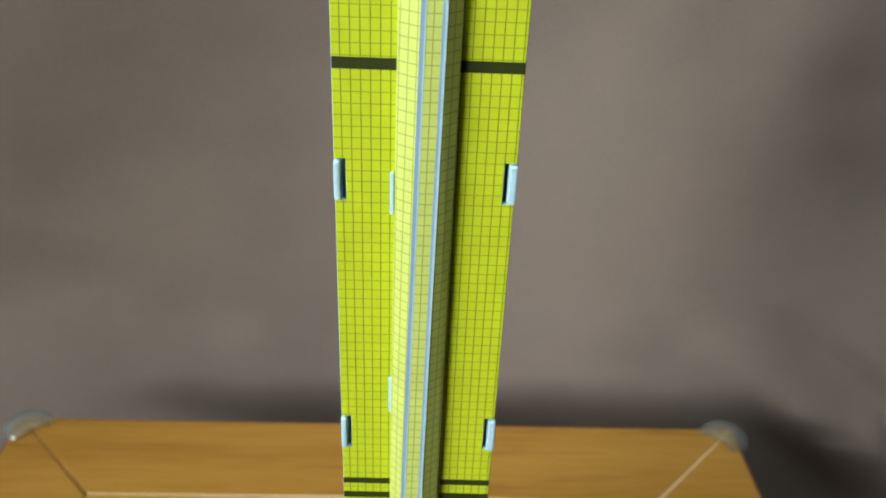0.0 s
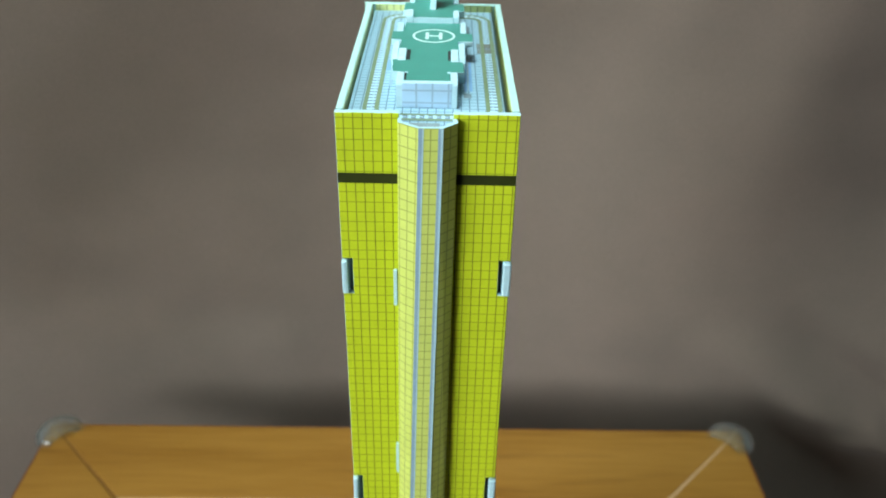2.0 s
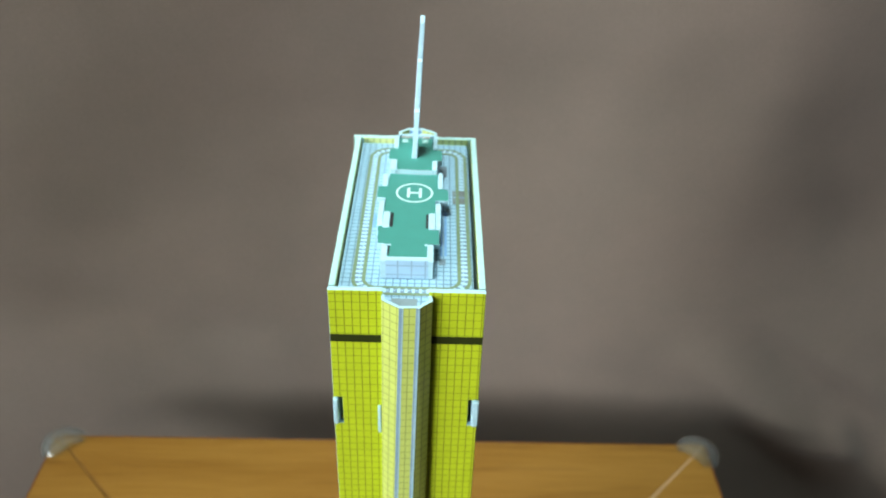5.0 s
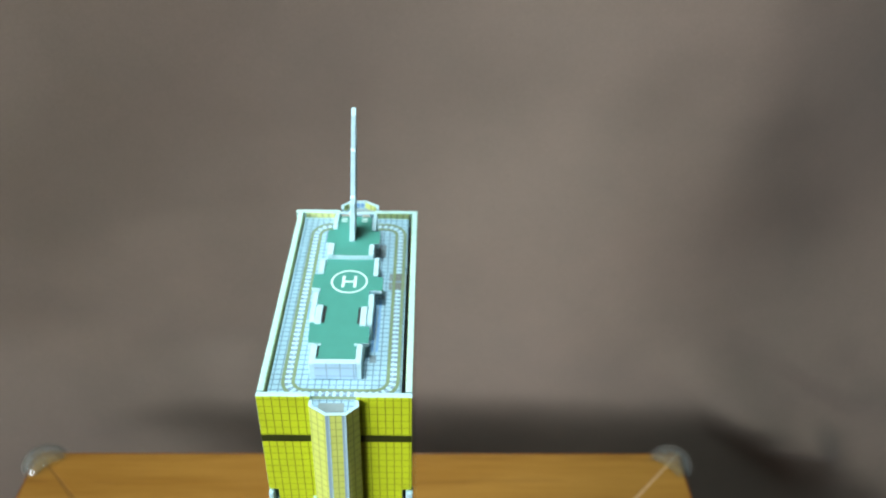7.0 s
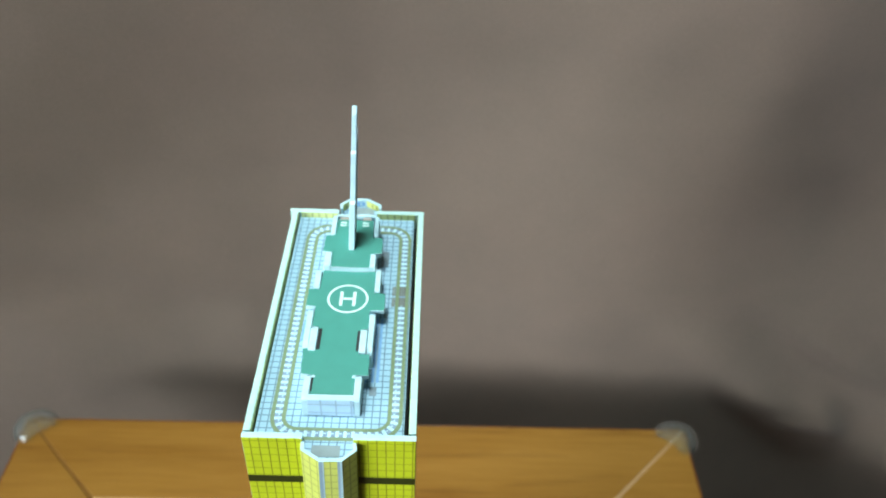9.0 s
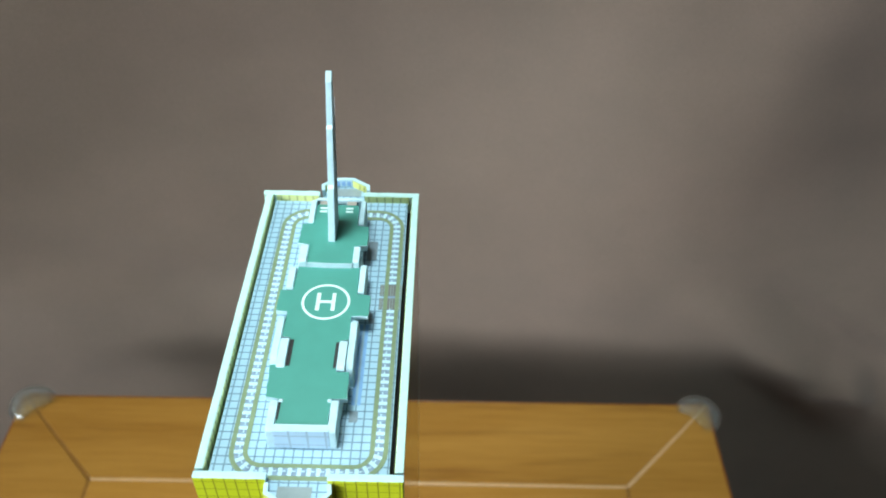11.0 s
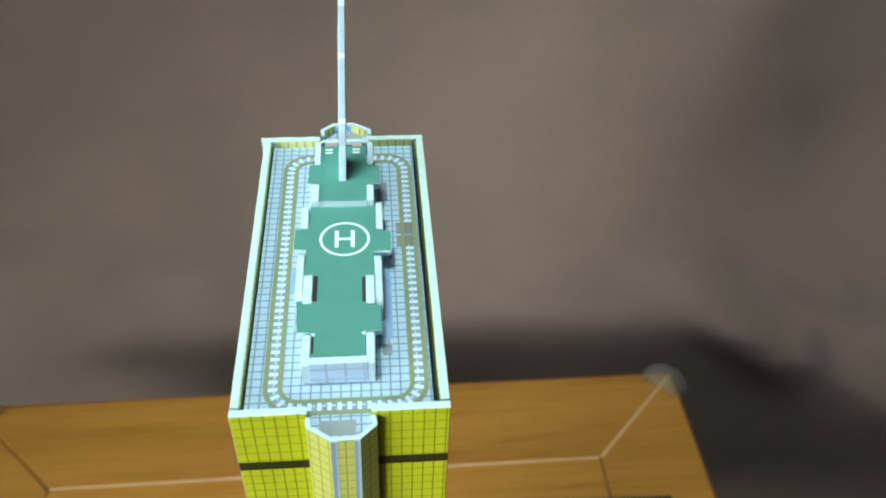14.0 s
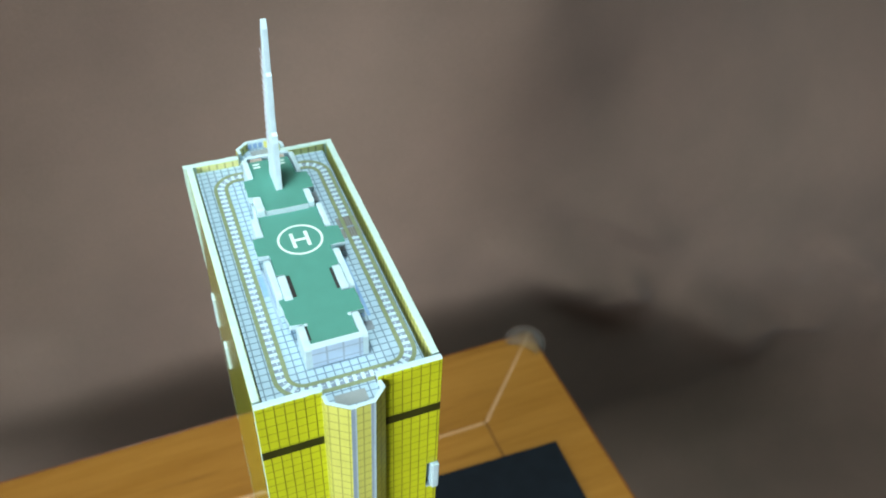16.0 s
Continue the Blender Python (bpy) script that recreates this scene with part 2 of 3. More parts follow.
def strip_loop(points, half, z0, z1, closed=True):
    """A band of width 2 * half that follows points in plan, from z0 to z1."""
    bm = bmesh.new()
    n = len(points)
    rings = []
    for i, p in enumerate(points):
        a = Vector(points[(i - 1) % n] if closed or i else p)
        c = Vector(points[(i + 1) % n] if closed or i < n - 1 else p)
        t = (c - a).normalized()
        s = Vector((-t.y, t.x)) * half
        p = Vector(p)
        rings.append([bm.verts.new((q.x, q.y, z)) for q, z in ((p + s, z0), (p + s, z1), (p - s, z1), (p - s, z0))])
    for i in range(n if closed else n - 1):
        r, q = rings[i], rings[(i + 1) % n]
        for k in range(4):
            bm.faces.new((r[k], r[(k + 1) % 4], q[(k + 1) % 4], q[k]))
    return bm


def empty(name, place, turn=0.0):
    ob = new(name)
    ob.matrix_world = pose(*place, 0, 0, turn)
    return ob


# ---------------------------------------------------------------- the room
def structure(name, bm, mat, label=""):
    return tagged(part(name, bm, mat), label, "", "", "structure")


ROOM_X0, ROOM_X1, ROOM_Y0, ROOM_Y1, ROOM_Z = -3.6, 2.4, -1.90, 0.96, 2.50
structure("floor", box(ROOM_X0 - 0.1, ROOM_X1 + 0.1, ROOM_Y0 - 0.12, ROOM_Y1 + 0.1, -0.1, 0.0), floor_wood, "dark wooden floor under the table")
structure("ceiling", box(ROOM_X0 - 0.1, ROOM_X1 + 0.1, ROOM_Y0 - 0.12, ROOM_Y1 + 0.1, ROOM_Z, ROOM_Z + 0.1), ceiling_paint, "plain white painted ceiling")
structure("wall_north", box(ROOM_X0 - 0.1, ROOM_X1 + 0.1, ROOM_Y1, ROOM_Y1 + 0.1, 0.0, ROOM_Z), plaster, "plain plastered wall behind the cloth")
structure("wall_west", box(ROOM_X0 - 0.1, ROOM_X0, ROOM_Y0, ROOM_Y1, 0.0, ROOM_Z), plaster, "plain plastered wall")
structure("wall_east", box(ROOM_X1, ROOM_X1 + 0.1, ROOM_Y0, ROOM_Y1, 0.0, ROOM_Z), plaster, "plain plastered wall")
WX0, WX1, WZ0, WZ1 = -3.42, -0.78, 1.18, 2.22
bm = bmesh.new()
for x0, x1, z0, z1 in ((ROOM_X0 - 0.1, WX0, 0, ROOM_Z), (WX1, ROOM_X1 + 0.1, 0, ROOM_Z), (WX0, WX1, 0, WZ0), (WX0, WX1, WZ1, ROOM_Z)):
    box(x0, x1, ROOM_Y0 - 0.12, ROOM_Y0, z0, z1, 0, bm)
structure("wall_south", bm, plaster, "plain beige plastered wall with the window")
window = tagged(empty("window_1", ((WX0 + WX1) / 2, ROOM_Y0, WZ0)), "unseen white framed window behind the area lamp", "window", "", "structure")
hw, hh = (WX1 - WX0) / 2, WZ1 - WZ0
bm = bmesh.new()
for x0, x1, z0, z1 in ((-hw, -hw + 0.045, 0, hh), (hw - 0.045, hw, 0, hh), (-hw + 0.045, hw - 0.045, 0, 0.045), (-hw + 0.045, hw - 0.045, hh - 0.045, hh), (-0.02, 0.02, 0.045, hh - 0.045)):
    box(x0, x1, -0.10, -0.05, z0, z1, 0.004, bm)
part("window_frame", bm, frame_paint, window)
for x0, x1 in ((-hw + 0.045, -0.02), (0.02, hw - 0.045)):
    ob = part("pane", box(x0, x1, -0.078, -0.072, 0.045, hh - 0.045), glass, window)
    ob.visible_shadow = False
part("window_sill", box(-hw - 0.03, hw + 0.03, -0.03, 0.10, -0.03, -0.002, 0.004), frame_paint, window)
# body and glowing face made up for the added overhead lamp, out of view
lampbody = tagged(new("added_overhead_lamp"), "unseen square white lamp added overhead, tilted on a cord", "lamp")
lampbody.matrix_world = look(LAMP, AIM)
part("lamp_base", box(-0.17, 0.17, -0.17, 0.17, 0.022, 0.07, 0.01), frame_paint, lampbody)
part("diffuser", box(-0.16, 0.16, -0.16, 0.16, 0.003, 0.021, 0.008), lamp_glow, lampbody)
top = lampbody.matrix_world @ Vector((0, 0, 0.05))
cord = part("cord", box(top.x - 0.003, top.x + 0.003, top.y - 0.003, top.y + 0.003, top.z, ROOM_Z - 0.002), frame_paint)
cord.parent = lampbody
cord.matrix_parent_inverse = lampbody.matrix_world.inverted()

# ---------------------------------------------------------------- brown cloth hung behind the table
def fold(x, z, x0, z0, angle, length, wide, deep):
    """One crease of the cloth: a ridge that starts at (x0, z0) and runs down to the right."""
    ca, sa = math.cos(radians(angle)), math.sin(radians(angle))
    along = (x - x0) * ca - (z - z0) * sa
    across = (x - x0) * sa + (z - z0) * ca
    return deep * math.exp(-((across / wide) ** 2)) * math.exp(-(((along - length / 2) / (length / 2)) ** 4))


# ridges (towards the room) and hollows: start, slant, length, width, depth
FOLDS = ((0.270, 0.462, 38, 0.26, 0.028, 0.014), (0.330, 0.492, 38, 0.20, 0.018, -0.007), (0.360, 0.395, 22, 0.12, 0.014, 0.008),
         (0.400, 0.352, 14, 0.09, 0.011, 0.007), (0.395, 0.475, 33, 0.15, 0.018, 0.006), (0.455, 0.470, 36, 0.14, 0.018, -0.004),
         (0.440, 0.375, 55, 0.10, 0.012, 0.007), (0.520, 0.310, 40, 0.26, 0.032, 0.022), (0.590, 0.315, 38, 0.22, 0.022, -0.008),
         (0.680, 0.200, 22, 0.16, 0.012, 0.012), (0.640, 0.345, 34, 0.16, 0.020, 0.007), (0.760, 0.330, 36, 0.20, 0.018, 0.014),
         (0.900, 0.200, 38, 0.20, 0.020, 0.014), (-0.350, 0.560, 30, 0.20, 0.040, -0.006), (0.060, 0.640, 55, 0.25, 0.050, 0.006),
         (0.330, 0.760, 60, 0.22, 0.045, -0.006))


def slack(x, z):
    """How far the hanging stands off its plane: broad slack waves, creases low down beside the table, and bends that
    dim its sides and top.
    """
    y = -0.020 * math.cos((x + 0.46) * 2 * math.pi / 0.86) * math.exp(-max(0.0, x - 0.1) ** 2 / 0.08)
    y += 0.010 * noise.noise((x * 1.6, z * 1.2, 0.3)) + 0.007 * noise.noise((x * 6, z * 5, 4.0)) + 0.0014 * noise.noise((x * 15 + z * 5, z * 17, 7.0))
    # the sides are bent away from the window, more so higher up, to darken them
    high = min(1.0, max(0.0, (z - 0.42) / 0.40))
    high = high * high * (3 - 2 * high)
    under = max(0.0, 0.0 - x)
    y -= (0.11 + 0.09 * high) * under ** 2 / (under + 0.10)
    # and a forward bulge above the tower, shaped in to dim the cloth's top
    y -= 0.088 * math.exp(-(((z - 1.05) / 0.30) ** 2))
    # right side bent back for the same darkening
    over = min(1.0, max(0.0, x - 0.26))
    y += 0.52 * high * over ** 2 / (over + 0.12)
    for x0, z0, angle, length, wide, deep in FOLDS:
        y -= fold(x, z, x0, z0, angle, length, wide, deep)
    return y


def hang(x, u):
    """A point of the cloth, u from 0 at its upper edge to 1 at its hem: it falls, then turns forward on the floor."""
    r, flat = 0.10, 0.34
    drop, curl = 1.744 - r, r * math.pi / 2
    s = u * (drop + curl + flat)
    if s < drop:
        return (x, 0.464 + slack(x, 1.75 - s), 1.75 - s)
    an = min((s - drop) / r, math.pi / 2)
    forward = max(0.0, s - drop - curl)
    return (x, 0.464 - r * (1 - math.cos(an)) - forward + slack(x, 0.006 + r), 0.006 + r * (1 - math.sin(an)))


bm = bmesh.new()
NX, NZ = 420, 300
vs = [[bm.verts.new(hang(x, d)) for x in np.linspace(-1.5, 2.3, NX)] for d in np.linspace(0.0, 1.0, NZ)]
for j in range(NZ - 1):
    for i in range(NX - 1):
        bm.faces.new((vs[j][i], vs[j][i + 1], vs[j + 1][i + 1], vs[j + 1][i]))
for f in bm.faces:
    f.smooth = True
hanging = tagged(part("cloth_hanging", bm, cloth_brown), "plain brown cloth hanging in slack folds behind the table", "cloth")
sol = hanging.modifiers.new("thick", "SOLIDIFY")
sol.thickness, sol.offset = 0.002, 0

# ---------------------------------------------------------------- table
TOP = 0.450
TX0, TX1, TY0, TY1, IN = -0.330, 0.264, -0.2485, 0.3455, 0.0825
table = tagged(empty("side_table", ((TX0 + TX1) / 2, (TY0 + TY1) / 2, 0), 0.25), "varnished orange-brown wooden side table with pale inlay lines", "table")
ox, oy = (TX0 + TX1) / 2, (TY0 + TY1) / 2
a, b2, g, th = (TX1 - TX0) / 2, (TX1 - TX0) / 2 - IN, 0.0010, 0.024


def board(name, outline, mat):
    return part(name, prism(outline, TOP - th, TOP, 0.0008), mat, table)


e = a - 0.0020
board("top_board", [(-e + g, e), (e - g, e), (b2 - g, b2 + g), (-b2 + g, b2 + g)], wood_x)
board("top_board", [(-e + g, -e), (-b2 + g, -b2 - g), (b2 - g, -b2 - g), (e - g, -e)], wood_x)
board("top_board", [(e, e - g), (e, -e + g), (b2 + g, -b2 + g), (b2 + g, b2 - g)], wood_x)
board("top_board", [(-e, e - g), (-b2 - g, b2 - g), (-b2 - g, -b2 + g), (-e, -e + g)], wood_x)
board("centre_panel", [(-b2 + g, b2 - g), (b2 - g, b2 - g), (b2 - g, -b2 + g), (-b2 + g, -b2 + g)], wood_x)
for x0, x1, y0, y1 in ((-a + 0.004, a - 0.004, e + 0.0002, a), (-a + 0.004, a - 0.004, -a, -e - 0.0002), (e + 0.0002, a, -e, e), (-a, -e - 0.0002, -e, e)):
    part("edge_band", box(x0, x1, y0, y1, TOP - th, TOP - 0.0006, 0.0012), edge_wood, table, "reddish rounded edge band")
w = 0.0018
for s, t in ((1, 1), (-1, 1), (1, -1), (-1, -1)):
    p, q = Vector((s * b2, t * b2)), Vector((s * (a - 0.003), t * (a - 0.003)))
    part("inlay_line", strip_loop([p, q], w if s > 0 else w * 0.6, TOP - 0.006, TOP - 0.0003, False), inlay_wood if s > 0 else groove_wood, table, "pale inlay line" if s > 0 else "dark joint line")
for p, q in (((-b2, b2), (b2, b2)), ((-b2, -b2), (b2, -b2))):
    part("inlay_line", strip_loop([p, q], w, TOP - 0.006, TOP - 0.0003, False), inlay_wood, table, "pale inlay line")
for x in (-b2, b2):
    part("inlay_line", strip_loop([(x, -b2), (x, b2)], w * 0.6, TOP - 0.006, TOP - 0.0003, False), groove_wood, table, "dark joint line")
for x0, x1, y0, y1, m in ((-a + 0.06, a - 0.06, a - 0.045, a - 0.025, wood_x), (-a + 0.06, a - 0.06, -a + 0.025, -a + 0.045, wood_x), (a - 0.045, a - 0.025, -a + 0.06, a - 0.06, wood_y), (-a + 0.025, -a + 0.045, -a + 0.06, a - 0.06, wood_y)):
    part("apron", box(x0, x1, y0, y1, TOP - th - 0.07, TOP - th - 0.0005, 0.002), m, table)
for s in (-1, 1):
    for t in (-1, 1):
        bm = box(-0.022, 0.022, -0.022, 0.022, 0, TOP - th - 0.0005, 0.003)
        for v in bm.verts:
            k = 0.7 + 0.3 * v.co.z / (TOP - th)
            v.co = Vector((v.co.x * k + s * (a - 0.038), v.co.y * k + t * (a - 0.038), v.co.z))
        part("leg", bm, wood_y, table)

# clear corner guards on the table
for s, t in ((1, 1), (-1, 1), (1, -1), (-1, -1)):
    bm = bmesh.new()
    bmesh.ops.create_uvsphere(bm, u_segments=40, v_segments=20, radius=1.0)
    bmesh.ops.transform(bm, matrix=Matrix.Diagonal((0.0200, 0.0200, 0.0120, 1)), verts=bm.verts)
    geom = bm.verts[:] + bm.edges[:] + bm.faces[:]
    n = Vector((s, t, 0)).normalized()
    cut = bmesh.ops.bisect_plane(bm, geom=geom, plane_co=n * -0.0120, plane_no=n, clear_inner=True)
    for f in bm.faces:
        f.smooth = True
    ob = tagged(part("corner_guard", bm, clear_plastic), "clear rounded plastic guard on the table corner", "corner guard", "corner guards of the table")
    shell = ob.modifiers.new("shell", "SOLIDIFY")
    shell.thickness, shell.offset = 0.0030, -1
    ob.matrix_world = table.matrix_world @ pose(s * (a - 0.0100), t * (a - 0.0100), TOP - 0.0030)

# black board under the model
BOARD = 0.003
baseboard_m = pose(-0.0165, 0.062, TOP, 0, 0, -1.8)
bm = prism([(-0.238, -0.170), (0.238, -0.170), (0.238, 0.170), (-0.238, 0.170)], 0.0002, BOARD, 0.0004)
ob = tagged(part("base_sheet", bm, board_black), "thin matt black sheet under the model tower", "board")
ob.matrix_world = baseboard_m

# ---------------------------------------------------------------- model tower (millimetres, z from the rim's top)
RIM = 0.8835
BASE = TOP + BOARD
H = (RIM - BASE) * 1000
tower = tagged(new("model_tower"), "yellow card and foam model skyscraper with gridded walls and green roof", "model building")


# it leans by a third of a degree
tower.matrix_world = pose(-0.0026, 0, BASE, 0, 0.35, 0)


def mm(x, y, z):
    return (x / 1000, y / 1000, (z + H) / 1000)


def mbox(x0, x1, y0, y1, z0, z1, bevel=0.15):
    return box(x0 / 1000, x1 / 1000, y0 / 1000, y1 / 1000, (z0 + H) / 1000, (z1 + H) / 1000, bevel / 1000)


def mprism(outline, z0, z1, bevel=0.15):
    return prism(outline, z0, z1, bevel / 1000, mm)


def printed(bm, out, u, origin=(0, 0)):
    """Gives the faces that look along out (unit vector) material 1, and every face a UV in millimetres."""
    layer = bm.loops.layers.uv.new("print")
    out, u = Vector(out), Vector(u)
    bm.normal_update()
    for f in bm.faces:
        f.material_index = 1 if f.normal.dot(out) > 0.8 else 0
        for l in f.loops:
            l[layer].uv = (l.vert.co.dot(u) * 1000 - origin[0], l.vert.co.z * 1000 - H - origin[1])
    return bm


HW, D, T = 22.4, 96.4, 1.9
SLOTS = ((-41.5, -52.6), (-123.0, -134.8))


def facade(y_out, sign, over=0.0):
    """A front or back wall with a dip for the bay at the top and slots at both edges for the tabs of the side walls."""
    left, right = [], []
    for z1, z0 in SLOTS:
        left += [(-HW, z1), (-19.6, z1), (-19.6, z0), (-HW, z0)]
        right += [(HW, z1), (19.4, z1), (19.4, z0), (HW, z0)]
    outline = [(-6.8, 0), (-HW - over, 0)] + ([(-HW - over, -9.0)] if over else []) + left + [(-HW, -H), (HW, -H)] + right[::-1] + [(HW, 0), (6.2, 0), (6.2, -2.6), (-6.8, -2.6)]
    outline = hand_cut(outline, 0.14, 2.0, lambda p, q: p[1] == q[1] == 0)
    y0, y1 = (y_out, y_out + T * sign)
    bm = prism(outline, y0, y1, 0.00022, lambda x, z, y: mm(x, y, z))
    return printed(bm, (0, -sign, 0), (1, 0, 0))


front = part("front_wall", facade(-0.4, 1), [foam, facade_print], tower, "gridded yellow front wall")
back = part("back_wall", facade(D, -1, 0.9), [card_edge, facade_print], tower, "gridded yellow back wall")
for s in (-1, 1):
    bm = prism(hand_cut([(T + 0.05, 0), (D - T - 0.05, 0), (D - T - 0.05, -H), (T + 0.05, -H)], 0.16, 3.0, lambda p, q: p[1] == q[1] == 0), s * HW, s * (HW - T), 0.00022, lambda y, z, x: mm(x, y, z))
    side = part("side_wall", printed(bm, (s, 0, 0), (0, 1, 0)), [card_edge, side_print], tower, "glossy gridded yellow side wall")
    # the rim's printed inner face
    bm = printed(mbox(s * (HW - T) - 0.1, s * (HW - T) + 0.1, T + 0.1, D - T - 0.1, -5.6, -0.3, 0.0), (-s, 0, 0), (0, 1, 0))
    part("rim_lining", bm, [lining_print, lining_print], side, "yellow printed inner face of the rim")
    for y0, y1, z0, z1 in ((67.0, 70.5, -61.0, -51.0), (88.5, 92.5, -63.0, -50.0)) if s < 0 else ():
        part("tab", mbox(s * (HW + 0.5), s * (HW - 0.5), y0, y1, z0, z1, 0.3), foam, side, "white foam tab")
    for k, (z1, z0) in enumerate(SLOTS):
        x0, x1 = ((-22.5, -20.9) if s < 0 else (20.5, 22.7))
        part("tab", mbox(x0, x1, -1.5, T, z0 + 0.3, z1 - 0.3, 0.5), foam, side, "white foam tab")
        part("tab", mbox(max(x0, -22.3), min(x1, 22.3), D - T, D + 1.0, z0 + 0.3, z1 - 0.3, 0.5), foam, side, "white foam tab")
for x0, x1 in ((-19.6, -7.0), (6.4, 19.6)):
    bm = printed(mbox(x0, x1, D - T - 0.1, D - T + 0.1, -3.2, -0.3, 0.0), (0, -1, 0), (1, 0, 0))
    part("rim_lining", bm, [bay_print, back_lining], back, "yellow printed inner face of the rim")
# printed bands across the front and back
for wall, y in ((front, -0.46), (back, D + 0.06)):
    for z0, z1 in ((-18.9, -16.1), (-149.6, -147.4), (-155.6, -153.2)):
        for x0, x1 in ((-22.3, -7.4), (7.2, 22.3)):
            part("printed_band", mbox(x0, x1, y - 0.06, y + 0.06, z0, z1, 0.0), band_ink, wall, "dark printed band")

# the eight-sided bays up the middle of the front and back
BAY = [(-7.2, -0.4), (-7.0, -3.0), (-2.0, -6.4), (3.9, -6.2), (7.4, -2.8), (7.0, -0.4)]
BAY_LOW = [(-8.2, -0.4), (-8.0, -2.8), (-4.7, -6.3), (1.5, -6.4), (6.4, -2.9), (6.4, -0.4)]
LOW = -155.0


def plan_uv(bm):
    """A UV in millimetres, seen from above."""
    layer = bm.loops.layers.uv.new("print")
    for f in bm.faces:
        for l in f.loops:
            l[layer].uv = (l.vert.co.x * 1000, l.vert.co.y * 1000)


def loft(rings):
    """Walls between rings of as many points, closed at both ends; rings hold places in millimetres."""
    bm = bmesh.new()
    made = [[bm.verts.new(mm(*p)) for p in ring] for ring in rings]
    n = len(rings[0])
    for r, q in zip(made, made[1:]):
        for i in range(n):
            bm.faces.new((r[i], r[(i + 1) % n], q[(i + 1) % n], q[i]))
    bm.faces.new(made[0])
    bm.faces.new(made[-1][::-1])
    bmesh.ops.recalc_face_normals(bm, faces=bm.faces)
    return bm


def bay(wall, turn):
    flip = (lambda x, y: (x, y)) if not turn else (lambda x, y: (0.6 - x, D - y))
    top = 0.2 if turn else -1.2
    thick = 0.95
    def side(i, outline):
        p, q = Vector(outline[i]), Vector(outline[i + 1])
        t = (q - p).normalized()
        n = Vector((t.y, -t.x))
        return p, q, t, n if n.dot((p + q) / 2 - Vector((0, -1.5))) > 0 else -n

    for i in range(5):
        rings = []
        for outline, z in ((BAY, top), (BAY_LOW, LOW), (BAY_LOW, -H)):
            p, q, t, n = side(i, outline)
            rings.append([(*flip(*v), z) for v in (p, q, q - n * thick - t * (0.4 if i < 4 else 0.0), p - n * thick + t * (0.4 if i else 0.0))])
        bm = loft(rings)
        p, q, t, n = side(i, BAY)
        layer = bm.loops.layers.uv.new("print")
        out = Vector((-n.x, -n.y, 0)) if turn else Vector((n.x, n.y, 0))
        bm.normal_update()
        for f in bm.faces:
            f.material_index = 1 if f.normal.dot(out) > 0.8 else 0
            for l in f.loops:
                z = l.vert.co.z * 1000 - H
                k = min(1.0, max(0.0, (z - top) / (LOW - top)))
                mid = (Vector(BAY[i]) + Vector(BAY[i + 1])) / 2 * (1 - k) + (Vector(BAY_LOW[i]) + Vector(BAY_LOW[i + 1])) / 2 * k
                c = Vector(flip(l.vert.co.x * 1000, l.vert.co.y * 1000))
                l[layer].uv = ((c - mid).dot(t) + 1.5, z)
        if turn and 0 < i < 4:
            lining = [flip(*v) for v in (p - n * 1.1 + t * 0.4, q - n * 1.1 - t * 0.4, q - n * 1.25 - t * 0.4, p - n * 1.25 + t * 0.4)]
            part("bay_lining", prism(lining, -2.3, top - 0.15, 0.0, mm), foam if i == 2 else lining_yellow, wall, "printed inner face of the bay")
            for k in (range(3) if i == 2 else (0.15, 1.9)):
                a0, a1 = (0.9 + k * 1.65, 2.1 + k * 1.65) if i == 2 else (0.9 + k, 1.15 + k)
                pane = [flip(*v) for v in (p - n * 1.2 + t * a0, p - n * 1.2 + t * a1, p - n * 1.31 + t * a1, p - n * 1.31 + t * a0)]
                part("lining_pane", prism(pane, -2.0, top - 0.45, 0.0, mm), pipe_blue if i == 2 else band_ink, wall, "small printed pane")
        panel = part("bay_panel", bm, [foam, bay_print], wall, "pale yellow panel of the bay")
    # pale blue and white seams beside the middle panel
    for a0, a1, m in ((0.0, 0.95, blue_ink), (0.95, 1.3, foam), (-1.15, -0.5, blue_ink), (-0.5, 0.05, foam)):
        rings = []
        for outline, z in ((BAY, top - 0.1), (BAY_LOW, LOW), (BAY_LOW, -H)):
            p, q, t, n = side(2, outline)
            e = p if a0 >= 0 else q
            rings.append([(*flip(*v), z) for v in (e + t * a0 + n * 0.12, e + t * a1 + n * 0.12, e + t * a1 - n * 0.2, e + t * a0 - n * 0.2)])
        part("seam", loft(rings), m, wall, "thin seam line on the bay")
    inner = [flip(x * 0.92, y * 0.92) for x, y in BAY[1:5]]
    inner = [flip(-6.7, 1.6)] + inner + [flip(6.1, 1.6)]
    floor_bm = prism(inner, -3.2, -2.4, 0.0, mm)
    plan_uv(floor_bm)
    part("bay_roof", floor_bm, deck_print, wall)
    xs = sorted((flip(-4.4, 0)[0], flip(3.0, 0)[0]))
    ys = sorted((flip(0, -0.6)[1], flip(0, -4.2)[1]))
    part("bay_hatch", mbox(*xs, *ys, -2.45, -2.3, 0.0), grey_ink, wall, "grey printed panel")


bay(front, False)
bay(back, True)
for z1, z0 in ((-44.5, -56.0), (-108.0, -120.5)):
    part("tab", mbox(-8.7, -7.7, -1.2, 0.2, z0, z1, 0.2), foam, front, "white foam tab")

